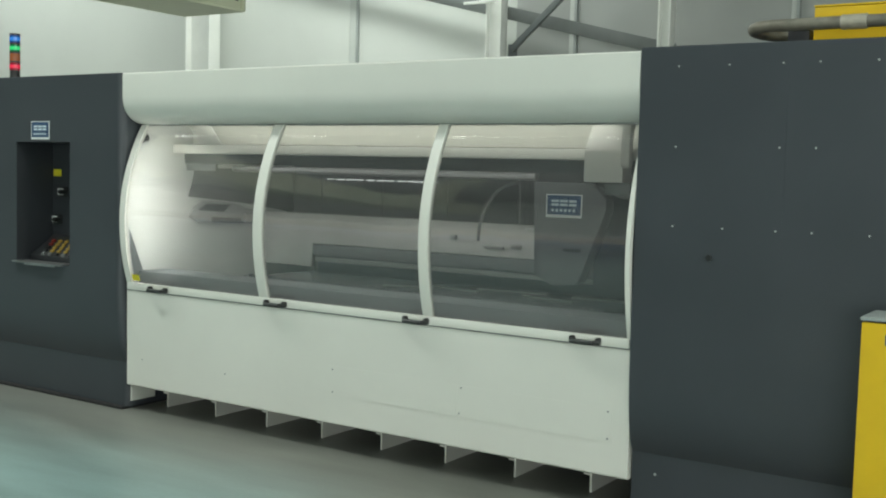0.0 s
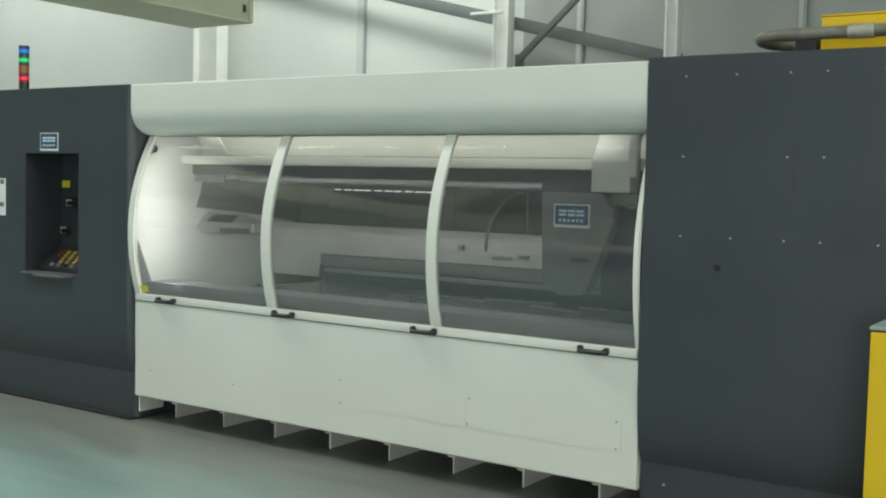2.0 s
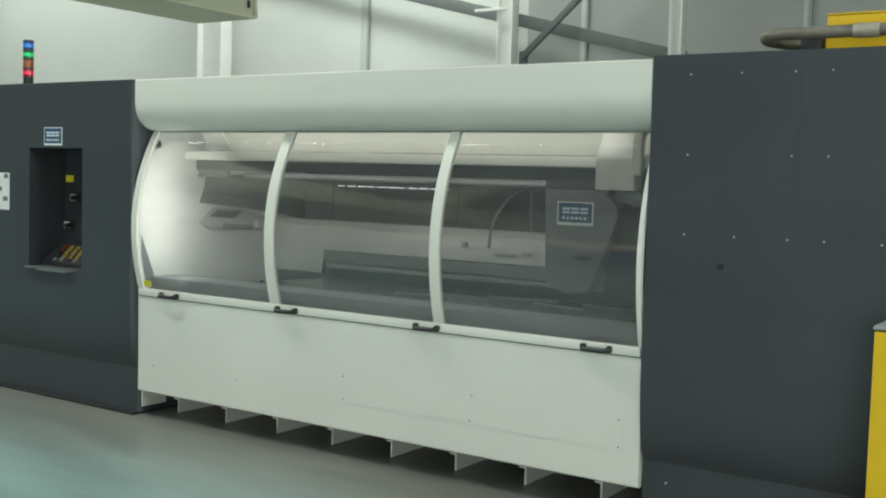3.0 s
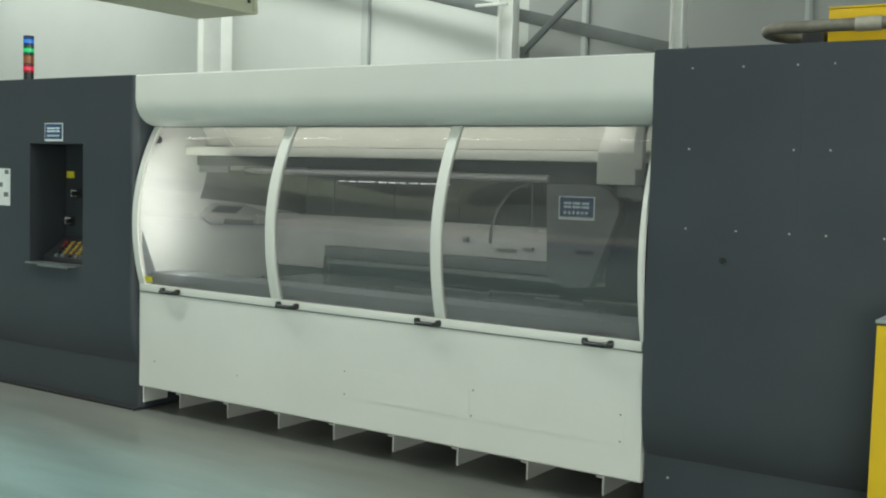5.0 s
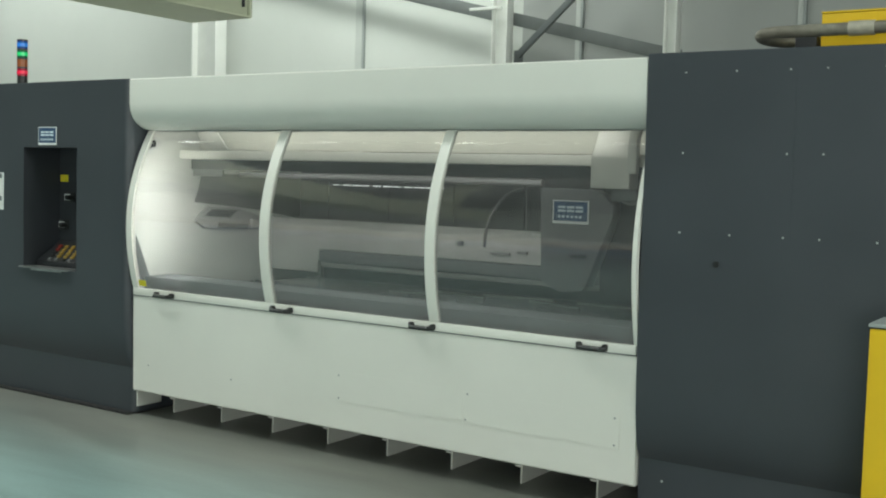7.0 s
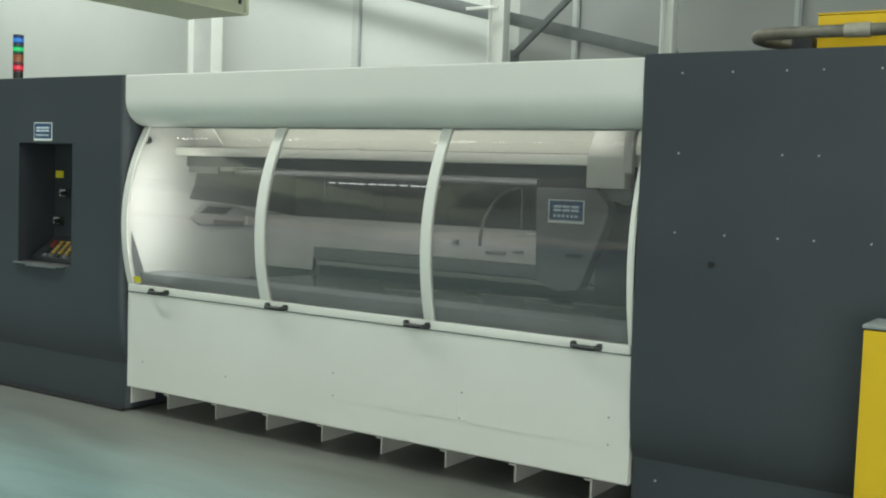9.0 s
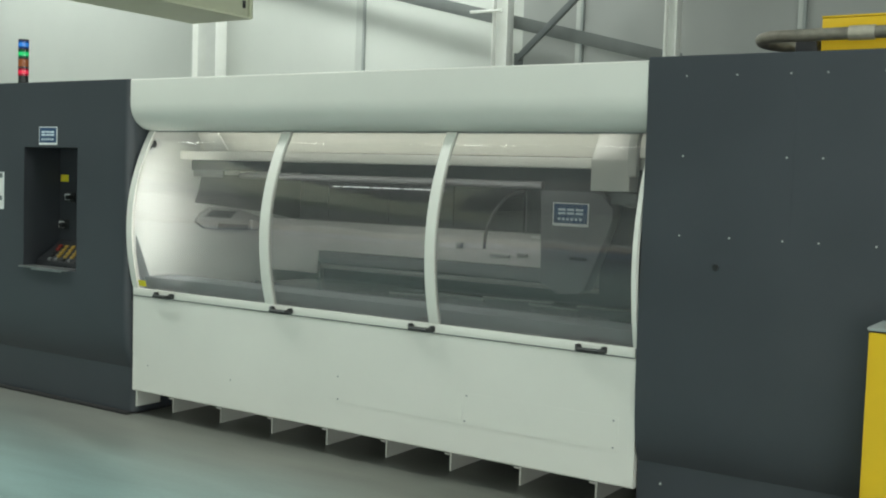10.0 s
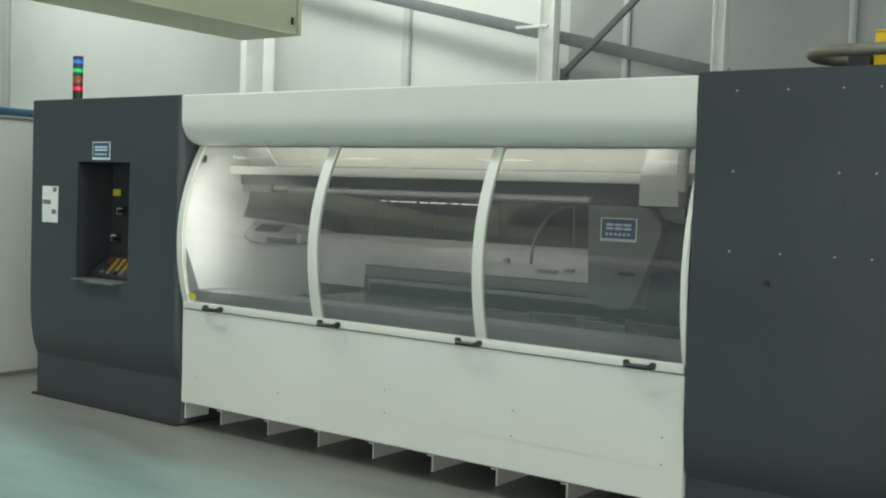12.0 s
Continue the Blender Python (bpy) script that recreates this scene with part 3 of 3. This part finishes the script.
part("cross_beam", box(0.019, 3.536, 0.42, 0.52, 1.700, 1.757, 0.005), WHITE, enclosure, "white cross beam")
cover = [(0.60, 1.766), (0.61, 1.85), (0.66, 1.98), (0.78, 2.08), (0.95, 2.11), (0.95, 1.766)]
part("cover_seal", box(1.45, 3.19, 0.59, 0.62, 1.7575, 1.7655), DARKER, enclosure)
part("beam_cover", prism(cover, 0.02, 3.52), COVER_CREAM, enclosure, "cream rounded beam cover", smooth=40)
# unseen tube body added to go with the fill lamp behind the cover
part("fill_lamp_tube", rod([(0.7, 0.275, 2.02), (3.3, 0.275, 2.02)], 0.018, 12), STICKER_WHITE, enclosure, "white tube body added for the unseen fill lamp")
part("strut", plate([(0.257, 1.88), (0.45, 1.88), (0.56, 1.758), (0.365, 1.758)], 0.33, 0.345, 0.003), WHITE, enclosure, "white slanted strut")
part("upper_guard", prism([(0.53, 1.699), (0.53, 1.632), (0.545, 1.632), (0.545, 1.699)], 0.0185, 3.5), DARK, enclosure, smooth=20)
# dark sheet added only to keep the right end dark
part("dark_end_sheet", prism([(0.72, 0.96), (0.70, 1.30), (0.66, 1.555), (0.69, 1.555), (0.74, 1.30), (0.76, 0.96)], 3.02, 3.5365), DARK, enclosure, "dark sheet added across the right end", smooth=40)
part("guard_bracket", box(0.019, 0.30, 0.546, 0.565, 1.585, 1.680, 0.004), HEAD_GREY, enclosure, "grey guard bracket")
part("slide_rail", rod([(0.22, 0.80, 1.605), (2.6, 0.80, 1.605)], 0.022, 14), HOSE_GREY, enclosure)
bell = bmesh.new()
NP = 9
for k in range(NP):
    a = 0.35 + 2.4 * k / NP
    box(a, a + 2.4 / NP - 0.003, 1.285 + (0.004 if k % 2 else 0.0), 1.32, 1.30, 1.70, bm=bell)
part("bellows", bell, CURTAIN, enclosure, "dark folded bellows curtain", smooth=0)
part("bellows_rail", box(0.30, 3.5, 1.262, 1.284, 1.301, 1.312, 0.003), DARKER, enclosure)
# small glowing strips stand in for light through slots; no openings are cut
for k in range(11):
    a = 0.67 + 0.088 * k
    part("glow_strip", box(a, a + 0.045 + 0.025 * ((k * 7) % 3) / 2, 1.27, 1.283, 1.548, 1.5515), GLOW_DASH, enclosure, "glowing strip standing in for light through a slot", smooth=0)
shield = part("lower_shield", prism([(1.265, 1.300), (1.215, 1.24), (1.195, 1.18), (1.18, 1.095), (1.268, 1.09)], 0.10, 3.5), SHIELD_GREY, enclosure, "light grey rear shield", smooth=40)
for mx, mz, mw, mh in ((1.805, 1.200, 0.02, 0.016), (2.11, 1.150, 0.07, 0.010), (2.27, 1.165, 0.035, 0.010)):
    part("shield_slot", box(mx - mw, mx + mw, 1.17, 1.195, mz - mh, mz + mh, 0.004), BACK_GREY, shield)
part("shield_apron", prism([(1.182, 1.0945), (1.165, 0.93), (1.20, 0.93), (1.20, 1.0945)], 0.10, 0.625), SHIELD_GREY, enclosure, "light grey lower rear sheet")
part("shield_ledge", box(0.64, 3.5, 1.16, 1.34, 1.012, 1.0895, 0.004), HEAD_GREY, enclosure, "grey ledge under the shield")
part("rear_rail", box(0.70, 3.0, 1.11, 1.155, 0.976, 1.006, 0.005), BACK_GREY, enclosure, "light grey bed rail")
part("rear_skirt", box(0.66, 3.5, 1.20, 1.34, 0.701, 1.0115), DARK, enclosure, smooth=0)
part("hose", rod([(2.10, 1.0, 1.20), (2.103, 1.0, 1.26), (2.114, 1.0, 1.325), (2.135, 1.0, 1.385), (2.163, 1.0, 1.431), (2.20, 1.0, 1.482), (2.24, 1.0, 1.52), (2.30, 1.0, 1.552), (2.37, 1.0, 1.568)], 0.010, 10), HOSE_GREY, enclosure, "grey curved hose")
# grey guard sheet, slot and drive cover on the end wall
part("side_guard", prism([(0.56, 1.405), (0.60, 1.50), (0.62, 1.60), (1.92, 1.62), (1.92, 1.25), (1.57, 1.29), (1.22, 1.345), (0.80, 1.385)], 0.0185, 0.026, 0.002), BACK_GREY, enclosure, "grey side guard sheet")
drive = part("drive_cover", prism([(0.56, 1.275), (0.60, 1.33), (0.68, 1.375), (0.98, 1.362), (1.21, 1.30), (1.21, 1.205), (0.64, 1.225)], 0.0185, 0.045, 0.006), DRIVE_GREY, enclosure, "pale grey drive cover")
part("drive_opening", prism([(0.629, 1.31), (0.709, 1.355), (0.955, 1.346), (0.875, 1.295)], 0.0455, 0.050, 0.001), HEAD_GREY, drive, "dark slot")
part("drive_plate", prism([(0.765, 1.262), (1.06, 1.246), (1.06, 1.21), (0.766, 1.225)], 0.0455, 0.052, 0.002), BACK_GREY, drive)
part("drive_motor", prism([(1.08, 1.285), (1.20, 1.275), (1.20, 1.21), (1.08, 1.216)], 0.0455, 0.075, 0.004), SHIELD_GREY, drive)
# slatted cutting bed
part("bed_edge", box(0.02, 3.535, 0.13, 0.385, 0.801, 0.918, 0.004), BED_EDGE, enclosure)
for k in range(16):
    y = 0.33 + 0.06 * k
    part("bed_slat", box(0.62, 3.535, y, y + 0.006, 0.70, 0.90), BED, enclosure, smooth=0)
part("work_sheet", box(0.66, 3.30, 0.41, 1.10, 0.901, 0.904), SHEET, enclosure, "bare steel sheet on the bed", smooth=0)
teeth = bmesh.new()
for k in range(60):
    tx0 = 0.72 + 0.042 * k
    box(tx0, tx0 + 0.020 + 0.006 * (k % 3), 0.387, 0.395, 0.84, 0.924 + 0.004 * ((k * 7) % 4), bm=teeth)
tagged(part("bed_teeth", teeth, BED, enclosure, "row of small slat teeth", smooth=0), kind="stuff")
# thin strips added in place of reflected streaks on the bed
for ox, oy, ol, ow, turn in ((1.78, 0.72, 0.34, 0.022, 12), (2.02, 0.86, 0.40, 0.030, -9), (2.36, 0.98, 0.46, 0.026, 6), (2.70, 0.80, 0.38, 0.020, -14), (2.95, 0.98, 0.36, 0.034, 4)):
    strip = box(-ol / 2, ol / 2, -ow / 2, ow / 2, 0.9045, 0.9125, 0.001)
    bmesh.ops.rotate(strip, verts=strip.verts, matrix=Matrix.Rotation(radians(turn), 3, "Z"))
    bmesh.ops.translate(strip, verts=strip.verts, vec=(ox, oy, 0))
    part("streak_strip", strip, STEEL, enclosure, "narrow steel strip for a reflected streak on the bed")
part("hanging_cable", rod([(2.44, 0.9, 1.56), (2.445, 0.9, 1.30)], 0.002, 6), STEEL, enclosure)
part("cable_clip", box(2.49, 2.57, 0.89, 0.91, 1.290, 1.304, 0.002), SCREW, enclosure)
part("bed_tray", box(0.02, 3.535, 0.301, 1.59, 0.63, 0.70), BED, enclosure, smooth=0)

# cutting head on the cross beam
head = thing("laser_carriage", "grey laser carriage with white block hanging from the beam", "machine carriage", (3.0, 0.45, 1.0))
hy = 0.40
part("cover_plate", plate([(2.80, 1.578), (3.10, 1.578), (3.16, 1.56), (3.222, 1.50), (3.224, 1.44), (3.19, 1.345), (3.15, 1.245), (3.082, 1.062), (3.055, 1.043), (2.925, 1.031), (2.818, 1.082)], hy, hy + 0.10, 0.006), HEAD_GREY, head, "grey tapered cover plate", smooth=30)
badge("badge", 2.880, 3.090, hy, 1.394, 1.517, head)
part("grip_slot", box(2.99, 3.09, hy - 0.004, hy - 0.0005, 1.215, 1.235, 0.001), BLACK, head)
blk = prism([(0.30, 1.585), (0.30, 1.745), (0.40, 1.90), (0.418, 1.90), (0.418, 1.585)], 3.137, 3.352, 0.008)
part("white_block", blk, WHITE, head, "white sloped motor block", smooth=30)
part("side_arm", prism([(0.272, 1.660), (0.262, 1.672), (0.262, 1.80), (0.272, 1.85), (0.30, 1.90), (0.345, 1.92), (0.345, 1.88), (0.318, 1.84), (0.312, 1.80), (0.312, 1.660)], 3.353, 3.400, 0.006), WHITE, head, "white rounded side arm", smooth=30)
for k in range(9):
    part("bellows_fold", box(3.402 + 0.0145 * k, 3.412 + 0.0145 * k, 0.408, 0.4185, 1.703, 1.757, 0.002), WHITE, head)
part("bellows_guide", box(3.40, 3.534, 0.425, 0.50, 1.655, 1.698, 0.003), BLACK, head, "black guide block")
part("nozzle_block", box(3.20, 3.34, 0.42, 0.56, 1.52, 1.583, 0.006), STEEL, head)
part("cable_arm", rod([(3.22, 0.45, 1.545), (3.30, 0.43, 1.515), (3.45, 0.43, 1.53), (3.53, 0.44, 1.56)], 0.014), BACK_GREY, head)

# ---------------------------------------------------------------- machine housing with bolted panels
housing = thing("machine_housing", "dark grey sheet-metal machine housing with bolted cover panels", "machine housing", (4.9, 1.0, 0))
stations = [(3.553, 0.004), (3.557, 0.0), (4.0, 0.0), (4.6, 0.0), (5.3, 0.0), (6.3, 0.0)]
housing_shell = cabinet_shell(stations, 2.0)
for v in housing_shell.verts:
    if v.co.z > 2.15:
        v.co.z += 0.012
part("body", housing_shell, DARK, housing, smooth=24)
part("plinth", box(3.62, 6.2, 0.13, 1.95, 0.0, 0.0155), RUBBER, housing)
PANELS = ((3.712, 4.232, (3.739, 3.971, 4.206)), (4.332, 4.852, (4.359, 4.592, 4.826)), (4.952, 5.472, (4.979, 5.212, 5.446)))
for a, b, cols in PANELS:
    panel = part("cover_panel", box(a, b, -0.0014, 0.001, 1.371, 2.146), DARK, housing, smooth=0)
    for i, c in enumerate(cols):
        for z in (2.12, 1.758, 1.397):
            if i == 1 and z == 1.758:
                continue
            part("screw", disc(c, -0.0015, z, 0.0044, 0.003, 10), SCREW, panel)
part("cable_plug", disc(3.916, -0.0004, 1.262, 0.0145, 0.008, 16), BLACK, housing, "black cable plug")
part("screw", disc(3.674, 0.0776, 0.215, 0.006, 0.003, 10), SCREW, housing)

# bent pipe rail and yellow box on the housing
pts = [(5.9, 0.31, 2.327), (4.05, 0.33, 2.327)]
for k in range(1, 12):
    a = math.pi * k / 12
    pts.append((4.05 - 0.13 * math.sin(a), 0.33 + 0.19 * (1 - math.cos(a)), 2.327))
pts += [(4.06, 0.71, 2.327), (4.45, 0.72, 2.327)]
rail = thing("pipe_rail", "worn galvanised U-bent pipe rail on top of the housing", "pipe rail", (4.8, 0.4, H + 0.012))
part("pipe", rod(pts, 0.028, 16), PIPE, rail, smooth=60)
part("coupling", rod([(4.36, 0.3265, 2.327), (4.47, 0.3255, 2.327)], 0.033, 16), BRASS, rail)
part("clamp", box(4.085, 4.185, 0.47, 0.57, H + 0.0122, 2.325, 0.006), DARKER, rail, "black pipe clamp")
for px, py in ((4.9, 0.3205), (5.7, 0.312)):
    part("post", rod([(px, py, H + 0.012), (px, py, 2.33)], 0.022, 12), PIPE, rail)
ybox = thing("yellow_box", "yellow painted steel box on the machine housing", "box", (4.9, 0.55, H + 0.012))
part("box_body", box(4.215, 5.6, 0.42, 0.66, H + 0.0122, 2.414, 0.006), YELLOW, ybox)
part("box_lid", box(4.213, 5.602, 0.418, 0.662, 2.4145, 2.424, 0.002), YELLOW, ybox)

# yellow guard post in front of the housing
post = thing("guard_post", "yellow sheet-steel guard post with grey cap", "guard post", (4.9, -0.4, 0))
part("column", box(4.680, 5.05, -0.5, -0.24, 0.012, 1.100, 0.006), YELLOW, post)
part("cap", box(4.676, 5.054, -0.504, -0.236, 1.106, 1.120, 0.003), TRIM, post, "grey top cap")
part("cap_gap", box(4.676, 5.042, -0.492, -0.248, 1.1005, 1.1055), BLACK, post)
part("base_plate", box(4.62, 5.1, -0.55, -0.19, 0.0, 0.0115, 0.003), YELLOW, post)
part("label", box(4.765, 4.86, -0.5025, -0.5005, 1.02, 1.06), BAR_GREY, post, "dark printed label")

# white neighbouring cabinet with blue hoses
store = thing("white_cabinet", "tall white steel cabinet beside the machine", "cabinet", (-3.2, 0.8, 0))
part("body", box(-4.0, -2.42, -0.2, 1.9, 0.03, 2.10, 0.03), WHITE, store)
part("top_rim", box(-4.01, -2.41, -0.21, 1.91, 2.101, 2.125, 0.004), TRIM, store)
part("plinth", box(-3.95, -2.45, -0.15, 1.85, 0.0, 0.0295), TRIM, store)
hose = thing("blue_hose", "dark blue hoses lying on the white cabinet", "hose", (-2.6, 0.9, 2.125))
for k in range(2):
    part("hose_run", rod([(-2.50 - 0.075 * k, -0.18, 2.160), (-2.49 - 0.075 * k, 0.6, 2.160), (-2.51 - 0.075 * k, 1.2, 2.160), (-2.50 - 0.075 * k, 1.85, 2.160)], 0.034, 12), BLUE_HOSE, hose)
